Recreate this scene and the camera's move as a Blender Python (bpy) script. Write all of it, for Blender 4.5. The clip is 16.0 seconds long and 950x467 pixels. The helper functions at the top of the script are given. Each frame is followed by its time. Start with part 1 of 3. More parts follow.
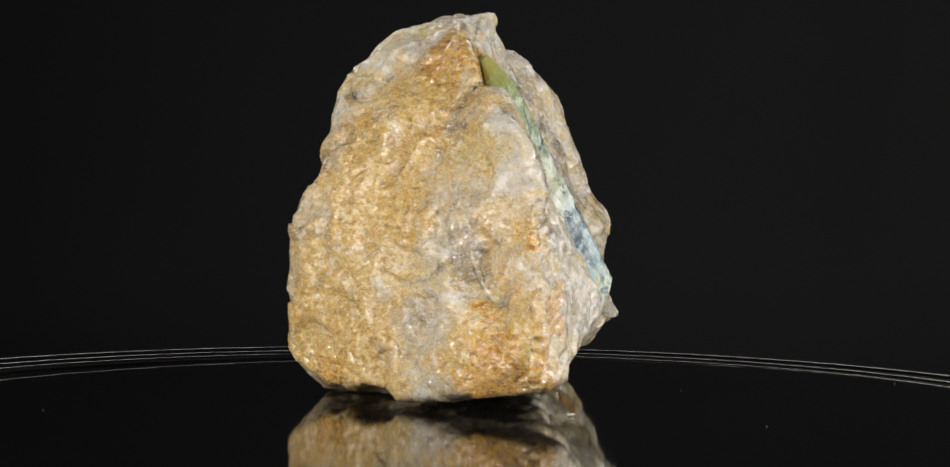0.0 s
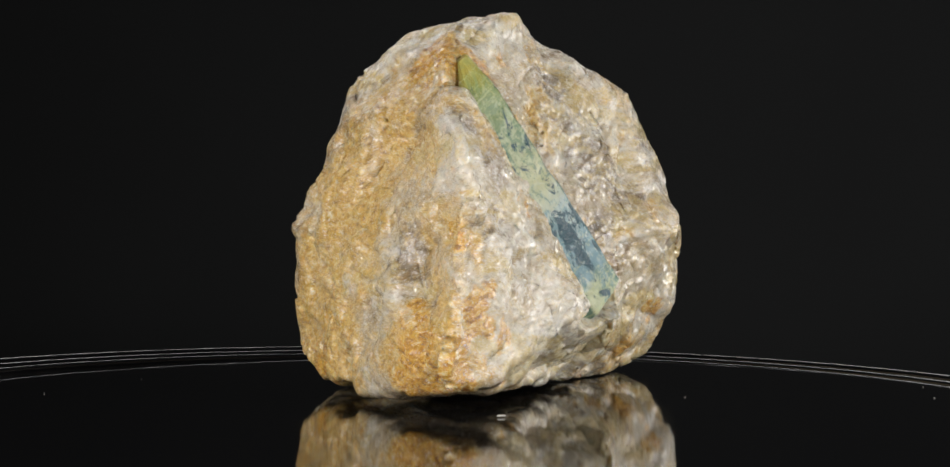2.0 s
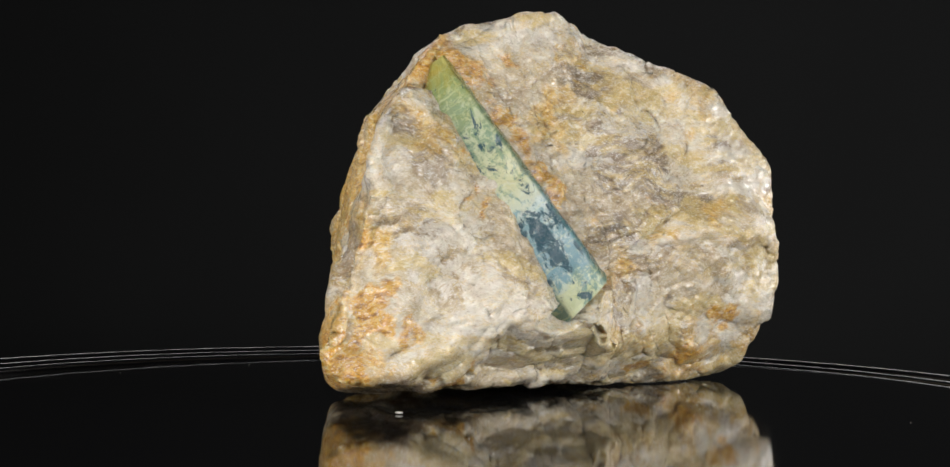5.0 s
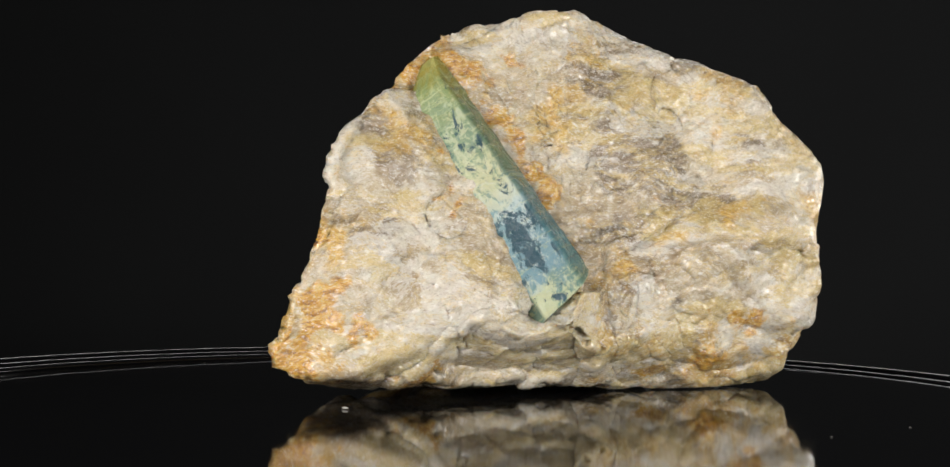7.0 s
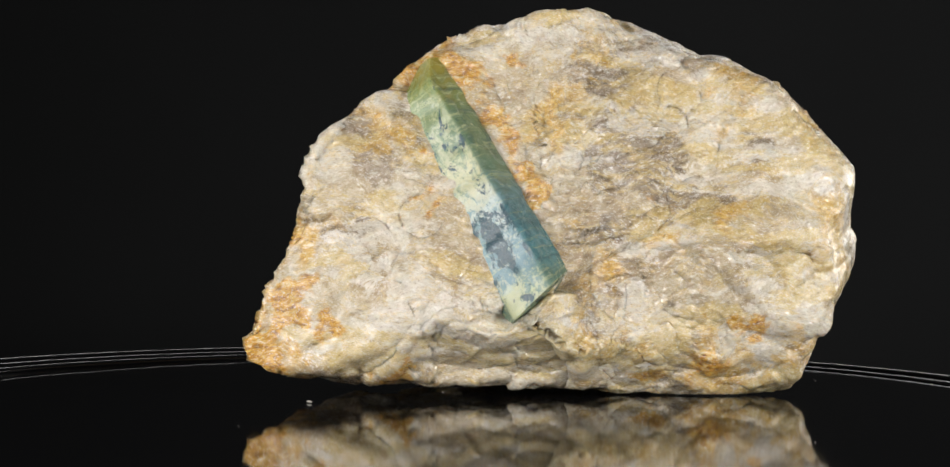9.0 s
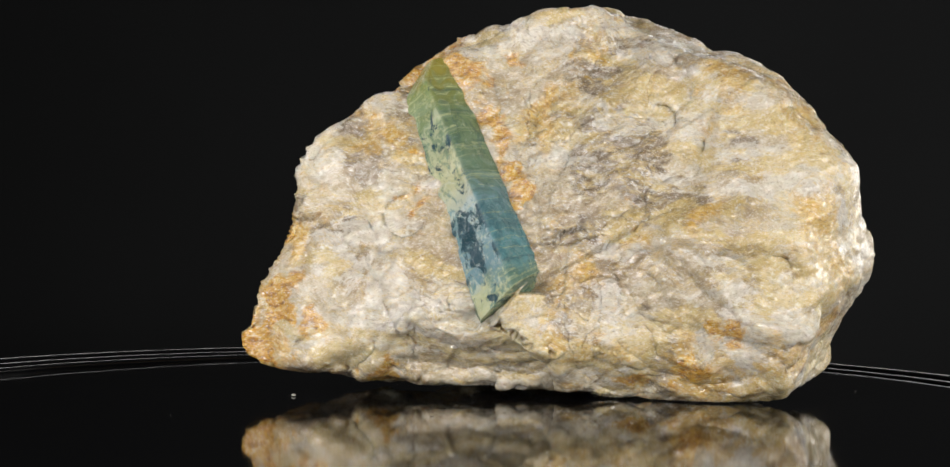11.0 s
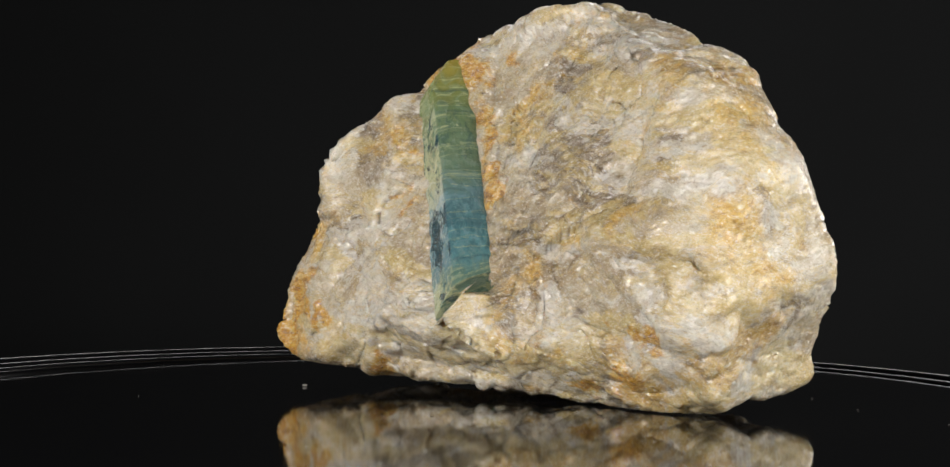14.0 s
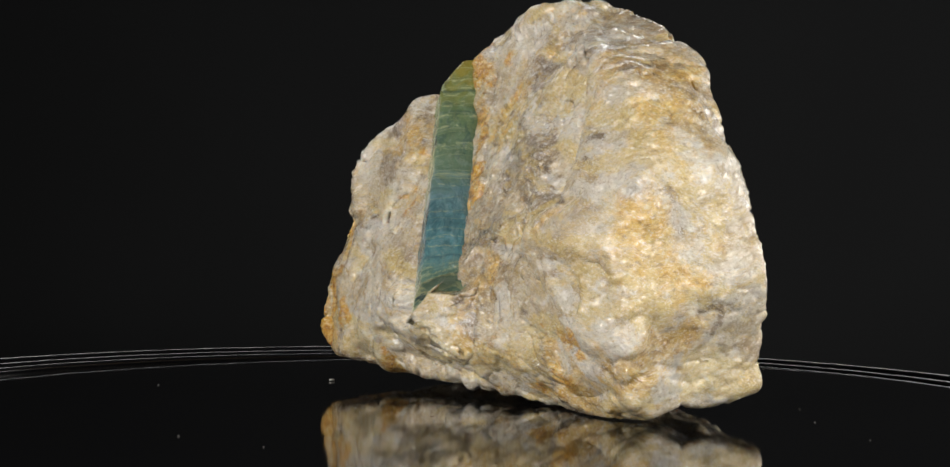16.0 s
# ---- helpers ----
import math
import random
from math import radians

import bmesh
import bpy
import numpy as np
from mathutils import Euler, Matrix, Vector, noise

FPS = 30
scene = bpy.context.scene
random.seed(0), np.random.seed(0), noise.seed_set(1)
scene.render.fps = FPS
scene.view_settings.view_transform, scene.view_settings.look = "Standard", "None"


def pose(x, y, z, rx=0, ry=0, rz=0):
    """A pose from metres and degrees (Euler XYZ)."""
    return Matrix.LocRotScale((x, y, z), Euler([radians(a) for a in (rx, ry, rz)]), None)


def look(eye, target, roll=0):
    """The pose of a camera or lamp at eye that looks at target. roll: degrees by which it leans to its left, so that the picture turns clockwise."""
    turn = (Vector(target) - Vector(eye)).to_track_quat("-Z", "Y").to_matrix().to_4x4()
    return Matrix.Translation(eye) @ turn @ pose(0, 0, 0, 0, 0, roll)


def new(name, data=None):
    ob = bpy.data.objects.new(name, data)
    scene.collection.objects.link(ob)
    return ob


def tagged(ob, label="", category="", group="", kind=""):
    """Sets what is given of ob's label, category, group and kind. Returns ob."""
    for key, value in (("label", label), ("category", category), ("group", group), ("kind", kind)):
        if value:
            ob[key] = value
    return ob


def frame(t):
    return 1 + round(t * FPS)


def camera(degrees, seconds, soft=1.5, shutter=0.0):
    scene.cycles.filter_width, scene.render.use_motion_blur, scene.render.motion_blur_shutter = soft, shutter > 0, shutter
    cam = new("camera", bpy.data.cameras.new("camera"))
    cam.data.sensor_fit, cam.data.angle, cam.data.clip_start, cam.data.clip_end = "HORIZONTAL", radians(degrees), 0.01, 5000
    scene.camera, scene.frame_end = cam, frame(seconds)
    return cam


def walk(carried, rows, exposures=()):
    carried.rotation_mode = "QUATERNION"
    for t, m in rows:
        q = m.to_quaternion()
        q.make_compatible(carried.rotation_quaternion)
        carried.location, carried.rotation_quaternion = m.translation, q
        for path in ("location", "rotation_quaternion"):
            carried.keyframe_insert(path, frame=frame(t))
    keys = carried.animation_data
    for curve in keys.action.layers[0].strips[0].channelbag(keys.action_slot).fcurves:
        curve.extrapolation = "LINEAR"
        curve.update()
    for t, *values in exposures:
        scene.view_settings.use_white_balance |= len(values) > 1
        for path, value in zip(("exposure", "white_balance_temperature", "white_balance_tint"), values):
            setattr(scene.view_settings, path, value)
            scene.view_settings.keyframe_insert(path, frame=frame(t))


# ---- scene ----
# ---------------------------------------------------------------- camera, held still on a tripod
cam = camera(27.03, 16.0)
EYE = Vector((-0.0053, -0.5, 0.0549))
VIEW = look(EYE, EYE + Vector((0, math.cos(radians(1.66)), -math.sin(radians(1.66)))), 0.18)
walk(cam, [(0, VIEW), (16, VIEW)], exposures=[(0, 0.0), (16, 0.0)])


def turn(t):
    """The turntable's angle in degrees."""
    return -8.824 * (t - 8) + 1.54 * (t - 8) ** 2 / 64


# ---------------------------------------------------------------- light: soft boxes of a small dark studio
world = bpy.data.worlds.new("studio_dark")
scene.world = world
world.use_nodes = True
world.node_tree.nodes["Background"].inputs[0].default_value = (0.5, 0.55, 0.6, 1)
world.node_tree.nodes["Background"].inputs[1].default_value = 0.01


def soft_box(name, eye, target, w, h, watts, colour):
    data = bpy.data.lights.new(name, "AREA")
    data.shape, data.size, data.size_y, data.energy, data.color = "RECTANGLE", w, h, watts, colour
    ob = new(name, data)
    ob.matrix_world = look(eye, target)
    return ob


soft_box("soft_box_left", (-0.40, -0.46, 0.16), (0, 0, 0.04), 0.32, 0.30, 3.65, (1.0, 0.975, 0.965))
soft_box("soft_box_right", (0.44, -0.40, 0.15), (-0.08, -0.14, 0.03), 0.30, 0.28, 3.0, (1.0, 0.985, 0.965))
soft_box("strip_light_back", (0.0, 0.56, 0.40), (0.0, 0.0, 0.02), 1.10, 0.08, 1.0, (1.0, 0.99, 0.97))
soft_box("strip_light_right", (0.58, 0.28, 0.11), (-0.05, 0.0, 0.04), 0.50, 0.10, 1.3, (1.0, 0.99, 0.98))


# ---------------------------------------------------------------- materials
def material(name):
    m = bpy.data.materials.new(name)
    m.use_nodes = True
    return m, m.node_tree.nodes, m.node_tree.links, m.node_tree.nodes["Principled BSDF"]


def put(node, **values):
    for key, value in values.items():
        node.inputs[key.replace("_", " ")].default_value = value
    return node


def ramp(nodes, links, source, stops):
    r = nodes.new("ShaderNodeValToRGB")
    while len(r.color_ramp.elements) < len(stops):
        r.color_ramp.elements.new(0.5)
    for e, (at, c) in zip(r.color_ramp.elements, stops):
        e.position, e.color = at, (*c, 1) if len(c) == 3 else c
    links.new(source, r.inputs[0])
    return r.outputs[0]


def grey(*stops):
    return [(at, (g, g, g)) for at, g in stops]


def noise_at(nodes, links, where, scale, detail=4, rough=0.6, warp=0.0):
    n = put(nodes.new("ShaderNodeTexNoise"), Scale=scale, Detail=detail, Roughness=rough, Distortion=warp)
    links.new(where, n.inputs["Vector"])
    return n.outputs["Fac"]


def arith(nodes, links, op, a, b, clamp=False):
    n = nodes.new("ShaderNodeMath")
    n.operation, n.use_clamp = op, clamp
    for slot, x in ((0, a), (1, b)):
        if isinstance(x, (int, float)):
            n.inputs[slot].default_value = x
        else:
            links.new(x, n.inputs[slot])
    return n.outputs[0]


def blend(nodes, links, factor, a, b):
    n = nodes.new("ShaderNodeMix")
    n.data_type = "RGBA"
    for slot, x in ((0, factor), (6, a), (7, b)):
        if isinstance(x, tuple):
            n.inputs[slot].default_value = (*x, 1)
        elif isinstance(x, (int, float)):
            n.inputs[slot].default_value = x
        else:
            links.new(x, n.inputs[slot])
    return n.outputs[2]


def bump(nodes, links, height, distance, strength=1.0, under=None):
    n = put(nodes.new("ShaderNodeBump"), Strength=strength, Distance=distance)
    links.new(height, n.inputs["Height"])
    if under is not None:
        links.new(under, n.inputs["Normal"])
    return n.outputs[0]


def attribute(nodes, name):
    n = nodes.new("ShaderNodeAttribute")
    n.attribute_name = name
    return n.outputs["Fac"]


def leaning(nodes, links, place, normal, steps):
    """Tilt the normal grain by grain, as on broken glassy faces."""
    for scale, lean in steps:
        cell = put(nodes.new("ShaderNodeTexVoronoi"), Scale=scale)
        links.new(place, cell.inputs["Vector"])
        off = nodes.new("ShaderNodeVectorMath")
        off.operation = "SUBTRACT"
        links.new(cell.outputs["Color"], off.inputs[0])
        off.inputs[1].default_value = (0.5, 0.5, 0.5)
        tilt = nodes.new("ShaderNodeVectorMath")
        tilt.operation = "MULTIPLY_ADD"
        links.new(off.outputs[0], tilt.inputs[0])
        tilt.inputs[1].default_value = (lean, lean, lean)
        links.new(normal, tilt.inputs[2])
        unit = nodes.new("ShaderNodeVectorMath")
        unit.operation = "NORMALIZE"
        links.new(tilt.outputs[0], unit.inputs[0])
        normal = unit.outputs[0]
    return normal


def quartz_material():
    m, nodes, links, shader = material("milky_quartz")
    place = nodes.new("ShaderNodeTexCoord").outputs["Object"]
    stir = put(nodes.new("ShaderNodeTexNoise"), Scale=70.0, Detail=5.0)
    links.new(place, stir.inputs["Vector"])
    bent = nodes.new("ShaderNodeVectorMath")
    bent.operation = "MULTIPLY_ADD"
    links.new(stir.outputs["Color"], bent.inputs[0])
    bent.inputs[1].default_value = (0.008, 0.008, 0.008)
    links.new(place, bent.inputs[2])
    bent = bent.outputs[0]
    # the quartz breaks in layers, so its grain runs one way
    lay = nodes.new("ShaderNodeMapping")
    lay.inputs["Rotation"].default_value = (0.35, 0.6, 0.4)
    lay.inputs["Scale"].default_value = (0.7, 0.9, 1.8)
    links.new(bent, lay.inputs["Vector"])
    lay = lay.outputs[0]
    big = noise_at(nodes, links, place, 38, 5, 0.6, 0.2)
    mid = noise_at(nodes, links, bent, 150, 6, 0.7, 0.3)
    fine = noise_at(nodes, links, lay, 560, 5, 0.75, 0.4)
    tiny = noise_at(nodes, links, lay, 1700, 3, 0.7, 0.2)
    flake = noise_at(nodes, links, lay, 210, 6, 0.72, 0.2)
    def torn(name, edge, low=0.42, high=0.56, most=1.0, spread=1.5):
        """A patch with a ragged edge, broken up by the grain."""
        ragged = arith(nodes, links, "MULTIPLY", arith(nodes, links, "SUBTRACT", edge, 0.5), spread)
        return ramp(nodes, links, arith(nodes, links, "ADD", attribute(nodes, name), ragged), grey((low, 0.0), (high, most)))

    def sheet(scale, low, high, most, where=None):
        return ramp(nodes, links, noise_at(nodes, links, where or lay, scale, 8, 0.7, 0.3), grey((low, 0.0), (high, most)))

    # milky body, clearer and greyer in places
    tone = arith(nodes, links, "ADD", arith(nodes, links, "MULTIPLY", flake, 0.3), arith(nodes, links, "MULTIPLY", big, 0.7))
    colour = ramp(nodes, links, tone, [(0.39, (0.30, 0.22, 0.13)), (0.46, (0.46, 0.365, 0.235)), (0.52, (0.56, 0.47, 0.325)), (0.60, (0.60, 0.535, 0.42))])
    # clear smoky windows
    smoky = ramp(nodes, links, flake, [(0.38, (0.16, 0.115, 0.07)), (0.52, (0.26, 0.20, 0.135)), (0.66, (0.43, 0.36, 0.27))])
    colour = blend(nodes, links, arith(nodes, links, "MAXIMUM", torn("smoke", mid, most=0.95), sheet(30, 0.54, 0.575, 0.8, bent)), colour, smoky)
    # milk-white broken faces
    colour = blend(nodes, links, arith(nodes, links, "MAXIMUM", torn("pale", mid, most=0.75), sheet(44, 0.54, 0.565, 0.7)), colour, (0.69, 0.64, 0.545))
    # lemon films in ragged sheets and threads
    colour = blend(nodes, links, sheet(40, 0.52, 0.565, 0.6), colour, (0.64, 0.48, 0.17))
    thread = noise_at(nodes, links, lay, 85, 7, 0.68, 0.4)
    colour = blend(nodes, links, ramp(nodes, links, thread, grey((0.482, 0.0), (0.50, 0.6), (0.518, 0.0))), colour, (0.66, 0.48, 0.17))
    # ochre wash and rust crust
    golden = ramp(nodes, links, fine, [(0.36, (0.40, 0.20, 0.025)), (0.5, (0.64, 0.39, 0.07)), (0.64, (0.74, 0.54, 0.18))])
    colour = blend(nodes, links, arith(nodes, links, "MAXIMUM", torn("ochre", mid, 0.25, 0.85, 0.85, 2.4), sheet(28, 0.57, 0.61, 0.6, bent)), colour, golden)
    rusty = ramp(nodes, links, fine, [(0.38, (0.26, 0.09, 0.012)), (0.48, (0.58, 0.28, 0.02)), (0.58, (0.70, 0.44, 0.07))])
    colour = blend(nodes, links, torn("rust", mid, 0.36, 0.66, 0.85, 2.2), colour, rusty)
    # cracks between flakes, frosted chips
    colour = blend(nodes, links, ramp(nodes, links, fine, grey((0.36, 0.5), (0.42, 0.0))), colour, (0.22, 0.155, 0.09))
    colour = blend(nodes, links, ramp(nodes, links, fine, grey((0.57, 0.0), (0.63, 0.6))), colour, (0.72, 0.68, 0.59))
    colour = blend(nodes, links, ramp(nodes, links, tiny, grey((0.56, 0.0), (0.62, 0.65))), colour, (0.80, 0.77, 0.70))
    colour = blend(nodes, links, ramp(nodes, links, tiny, grey((0.36, 0.5), (0.43, 0.0))), colour, (0.26, 0.19, 0.115))
    links.new(colour, shader.inputs["Base Color"])
    links.new(ramp(nodes, links, mid, grey((0.35, 0.16), (0.65, 0.42))), shader.inputs["Roughness"])
    put(shader, IOR=1.54, Subsurface_Weight=0.5, Subsurface_Scale=0.003)
    shader.inputs["Subsurface Radius"].default_value = (1.0, 0.8, 0.55)
    relief = bump(nodes, links, flake, 0.0006, 0.3)
    relief = bump(nodes, links, fine, 0.0005, 0.35, relief)
    relief = leaning(nodes, links, lay, relief, ((700.0, 0.3),))
    # glassy micro-faces: every grain mirrors its own way
    sheen = bump(nodes, links, mid, 0.0010, 0.4)
    sheen = leaning(nodes, links, lay, sheen, ((420.0, 0.6), (1500.0, 0.95)))
    links.new(relief, shader.inputs["Normal"])
    links.new(sheen, shader.inputs["Coat Normal"])
    put(shader, Coat_Weight=0.62, Coat_Roughness=0.05, Coat_IOR=1.7)
    return m


def beryl_material():
    m, nodes, links, shader = material("blue_green_beryl")
    place = nodes.new("ShaderNodeTexCoord").outputs["Object"]
    along = attribute(nodes, "along")
    side = attribute(nodes, "side")
    mid = noise_at(nodes, links, place, 180, 5, 0.65, 1.2)
    big = noise_at(nodes, links, place, 70, 4, 0.6, 0.8)
    fine = noise_at(nodes, links, place, 800, 3, 0.7)
    # green at the upper end, steel blue lower down, pale green at the tip
    shift = arith(nodes, links, "ADD", along, arith(nodes, links, "MULTIPLY", arith(nodes, links, "SUBTRACT", mid, 0.5), 0.35))
    body = ramp(nodes, links, shift, [(0.02, (0.40, 0.34, 0.08)), (0.12, (0.24, 0.30, 0.11)), (0.30, (0.19, 0.28, 0.17)),
                                      (0.50, (0.20, 0.27, 0.19)), (0.60, (0.19, 0.31, 0.32)), (0.84, (0.15, 0.27, 0.31)), (0.95, (0.14, 0.23, 0.18))])
    # crust of pale mica on the weathered face, thin on the fresh one
    strip = nodes.new("ShaderNodeCombineXYZ")
    links.new(arith(nodes, links, "MULTIPLY", along, 0.050), strip.inputs[0])
    links.new(attribute(nodes, "across"), strip.inputs[1])
    shred = noise_at(nodes, links, strip.outputs[0], 620, 8, 0.76, 0.4)
    ragged = arith(nodes, links, "ADD", arith(nodes, links, "MULTIPLY", shred, 0.62), arith(nodes, links, "MULTIPLY", big, 0.38))
    bare = ramp(nodes, links, along, grey((0.06, 0.06), (0.22, 0.06), (0.34, 0.02), (0.46, -0.06), (0.58, -0.02), (0.70, 0.05), (0.84, 0.06), (0.92, -0.04)))
    ragged = arith(nodes, links, "SUBTRACT", ragged, bare)
    cover = arith(nodes, links, "MULTIPLY", ramp(nodes, links, ragged, grey((0.44, 0.0), (0.50, 0.85))), arith(nodes, links, "SUBTRACT", 1.0, arith(nodes, links, "MULTIPLY", side, 0.7)), True)
    crusty = ramp(nodes, links, shift, [(0.10, (0.50, 0.46, 0.16)), (0.25, (0.48, 0.52, 0.33)), (0.48, (0.60, 0.58, 0.34)), (0.66, (0.50, 0.57, 0.54)), (0.82, (0.46, 0.53, 0.50)), (0.92, (0.52, 0.54, 0.32))])
    colour = blend(nodes, links, cover, body, crusty)
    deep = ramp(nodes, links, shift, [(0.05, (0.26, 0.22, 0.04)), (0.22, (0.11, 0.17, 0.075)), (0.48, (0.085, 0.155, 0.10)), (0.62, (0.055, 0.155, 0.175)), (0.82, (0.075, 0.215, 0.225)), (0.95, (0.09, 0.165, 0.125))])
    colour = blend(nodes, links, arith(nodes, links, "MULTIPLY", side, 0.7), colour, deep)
    # cross cracks at uneven steps, filled yellowish
    joined = nodes.new("ShaderNodeCombineXYZ")
    links.new(arith(nodes, links, "ADD", along, arith(nodes, links, "MULTIPLY", big, 0.06)), joined.inputs[0])
    links.new(arith(nodes, links, "MULTIPLY", mid, 0.03), joined.inputs[1])
    wave = put(nodes.new("ShaderNodeTexNoise"), Scale=17.0, Detail=3.0, Roughness=0.65)
    links.new(joined.outputs[0], wave.inputs["Vector"])
    crack = ramp(nodes, links, wave.outputs["Fac"], grey((0.48, 0.0), (0.50, 0.8), (0.52, 0.0)))
    crack = arith(nodes, links, "MULTIPLY", crack, ramp(nodes, links, mid, grey((0.35, 0.2), (0.6, 1.0))))
    colour = blend(nodes, links, crack, colour, (0.50, 0.52, 0.28))
    dark = ramp(nodes, links, noise_at(nodes, links, joined.outputs[0], 30, 3, 0.6), grey((0.56, 0.0), (0.66, 0.5)))
    colour = blend(nodes, links, arith(nodes, links, "MULTIPLY", dark, side), colour, (0.03, 0.07, 0.085))
    # clear windows of deep blue where the crust has broken away
    window = noise_at(nodes, links, strip.outputs[0], 260, 8, 0.72, 0.5)
    window = arith(nodes, links, "ADD", window, ramp(nodes, links, along, grey((0.22, 0.0), (0.34, 0.09), (0.46, 0.0), (0.58, 0.02), (0.68, 0.13), (0.84, 0.09), (0.90, 0.0))))
    window = ramp(nodes, links, window, grey((0.59, 0.0), (0.63, 0.95)))
    window = arith(nodes, links, "MULTIPLY", window, arith(nodes, links, "SUBTRACT", 1.0, arith(nodes, links, "MULTIPLY", side, 0.6)))
    colour = blend(nodes, links, window, colour, (0.010, 0.052, 0.075))
    mottle = ramp(nodes, links, shred, grey((0.56, 0.0), (0.66, 0.35)))
    colour = blend(nodes, links, mottle, colour, (0.34, 0.42, 0.36))
    links.new(colour, shader.inputs["Base Color"])
    links.new(ramp(nodes, links, mid, grey((0.35, 0.12), (0.65, 0.38))), shader.inputs["Roughness"])
    put(shader, Coat_Weight=0.25, Coat_Roughness=0.08, IOR=1.57, Specular_IOR_Level=0.4, Subsurface_Weight=0.05, Subsurface_Scale=0.0008)
    relief0 = bump(nodes, links, shred, 0.0006, 0.5)
    relief = bump(nodes, links, wave.outputs["Fac"], 0.0003, 0.5, relief0)
    relief = bump(nodes, links, mid, 0.0007, 0.6, relief)
    links.new(relief, shader.inputs["Normal"])
    return m


def gloss_material(name, low, high):
    m, nodes, links, shader = material(name)
    place = nodes.new("ShaderNodeTexCoord").outputs["Object"]
    haze = noise_at(nodes, links, place, 30, 5, 0.6)
    links.new(ramp(nodes, links, haze, grey((0.35, low), (0.7, high))), shader.inputs["Roughness"])
    put(shader, Base_Color=(0.004, 0.004, 0.0045, 1), IOR=1.5)
    links.new(bump(nodes, links, noise_at(nodes, links, place, 14, 2), 0.0003, 0.05), shader.inputs["Normal"])
    return m


def matt_material(name, colour, scale=400):
    m, nodes, links, shader = material(name)
    place = nodes.new("ShaderNodeTexCoord").outputs["Object"]
    weave = noise_at(nodes, links, place, scale, 4, 0.7)
    worn = noise_at(nodes, links, place, 3, 3, 0.5)
    dark = tuple(c * 0.7 for c in colour)
    links.new(blend(nodes, links, worn, dark, colour), shader.inputs["Base Color"])
    links.new(bump(nodes, links, weave, 0.0005, 0.5), shader.inputs["Normal"])
    put(shader, Roughness=0.95, Specular_IOR_Level=0.15)
    return m


QUARTZ, BERYL = quartz_material(), beryl_material()
GLOSS, WORN_GLOSS = gloss_material("black_gloss_plastic", 0.035, 0.07), gloss_material("worn_black_gloss", 0.12, 0.2)
CLOTH = matt_material("charcoal_cloth", (0.041, 0.0425, 0.043))
PAINT = matt_material("dark_studio_paint", (0.02, 0.02, 0.02), 60)
FLUFF = matt_material("pale_lint", (0.6, 0.58, 0.52))


# ---------------------------------------------------------------- meshes
def mesh_of(name, verts, faces, mat, smooth=True):
    me = bpy.data.meshes.new(name)
    me.from_pydata([tuple(v) for v in verts], [], [tuple(f) for f in faces])
    me.materials.append(mat)
    me.polygons.foreach_set("use_smooth", [smooth] * len(me.polygons))
    me.update()
    return me


def part(name, me, parent, label=""):
    ob = new(name, me)
    ob.parent = parent
    return tagged(ob, label)


def lathe(name, profile, mat, steps=256):
    """A turned ring or plate from (radius, height) pairs."""
    verts, faces, n = [], [], len(profile)
    for k in range(steps):
        a = 2 * math.pi * k / steps
        verts += [(r * math.cos(a), r * math.sin(a), z) for r, z in profile]
    for k in range(steps):
        for i in range(n - 1):
            a, b = k * n + i, (k + 1) % steps * n + i
            faces.append((a, b, b + 1, a + 1))
    return mesh_of(name, verts, faces, mat)


# ---------------------------------------------------------------- the studio: backdrop, table, closing walls
def backdrop():
    verts, faces, cols = [], [], 40
    profile = [(0.75, -0.12), (0.85, -0.12)] + [(0.85 + 0.15 * math.sin(a), 0.03 - 0.15 * math.cos(a)) for a in np.linspace(0.1, math.pi / 2, 12)] + [(1.0, 0.5), (1.0, 1.2)]
    for i in range(cols + 1):
        x = -1.4 + 2.8 * i / cols
        verts += [(x, y + 0.12 - 0.55 * x + 0.004 * math.sin(5 * x), z) for y, z in profile]
    n = len(profile)
    for i in range(cols):
        for k in range(n - 1):
            a = i * n + k
            faces.append((a, a + n, a + n + 1, a + 1))
    return tagged(new("backdrop", mesh_of("backdrop", verts, faces, CLOTH)), "charcoal black cloth backdrop hanging behind the turntable", "backdrop", kind="structure")


def slab(name, lo, hi, mat, label, category):
    bm = bmesh.new()
    bmesh.ops.create_cube(bm, size=1.0)
    for v in bm.verts:
        v.co = [lo[i] if v.co[i] < 0 else hi[i] for i in range(3)]
    me = bpy.data.meshes.new(name)
    bm.to_mesh(me)
    bm.free()
    me.materials.append(mat)
    return tagged(new(name, me), label, category, kind="structure")


backdrop()
slab("table", (-1.4, -1.0, -0.16), (1.4, 1.2, -0.125), PAINT, "dark matt table top under the turntable", "table")
slab("floor", (-2.1, -2.1, -0.95), (2.1, 2.1, -0.85), PAINT, "dark studio floor", "floor")
slab("wall_north", (-2.1, 2.0, -0.85), (2.1, 2.1, 1.9), PAINT, "dark painted studio wall", "wall")
slab("wall_south", (-2.1, -2.1, -0.85), (2.1, -2.0, 1.9), PAINT, "dark painted studio wall", "wall")
slab("wall_east", (2.0, -2.0, -0.85), (2.1, 2.0, 1.9), PAINT, "dark painted studio wall", "wall")
slab("wall_west", (-2.1, -2.0, -0.85), (-2.0, 2.0, 1.9), PAINT, "dark painted studio wall", "wall")
slab("ceiling", (-2.1, -2.1, 1.9), (2.1, 2.1, 2.0), PAINT, "dark studio ceiling", "ceiling")


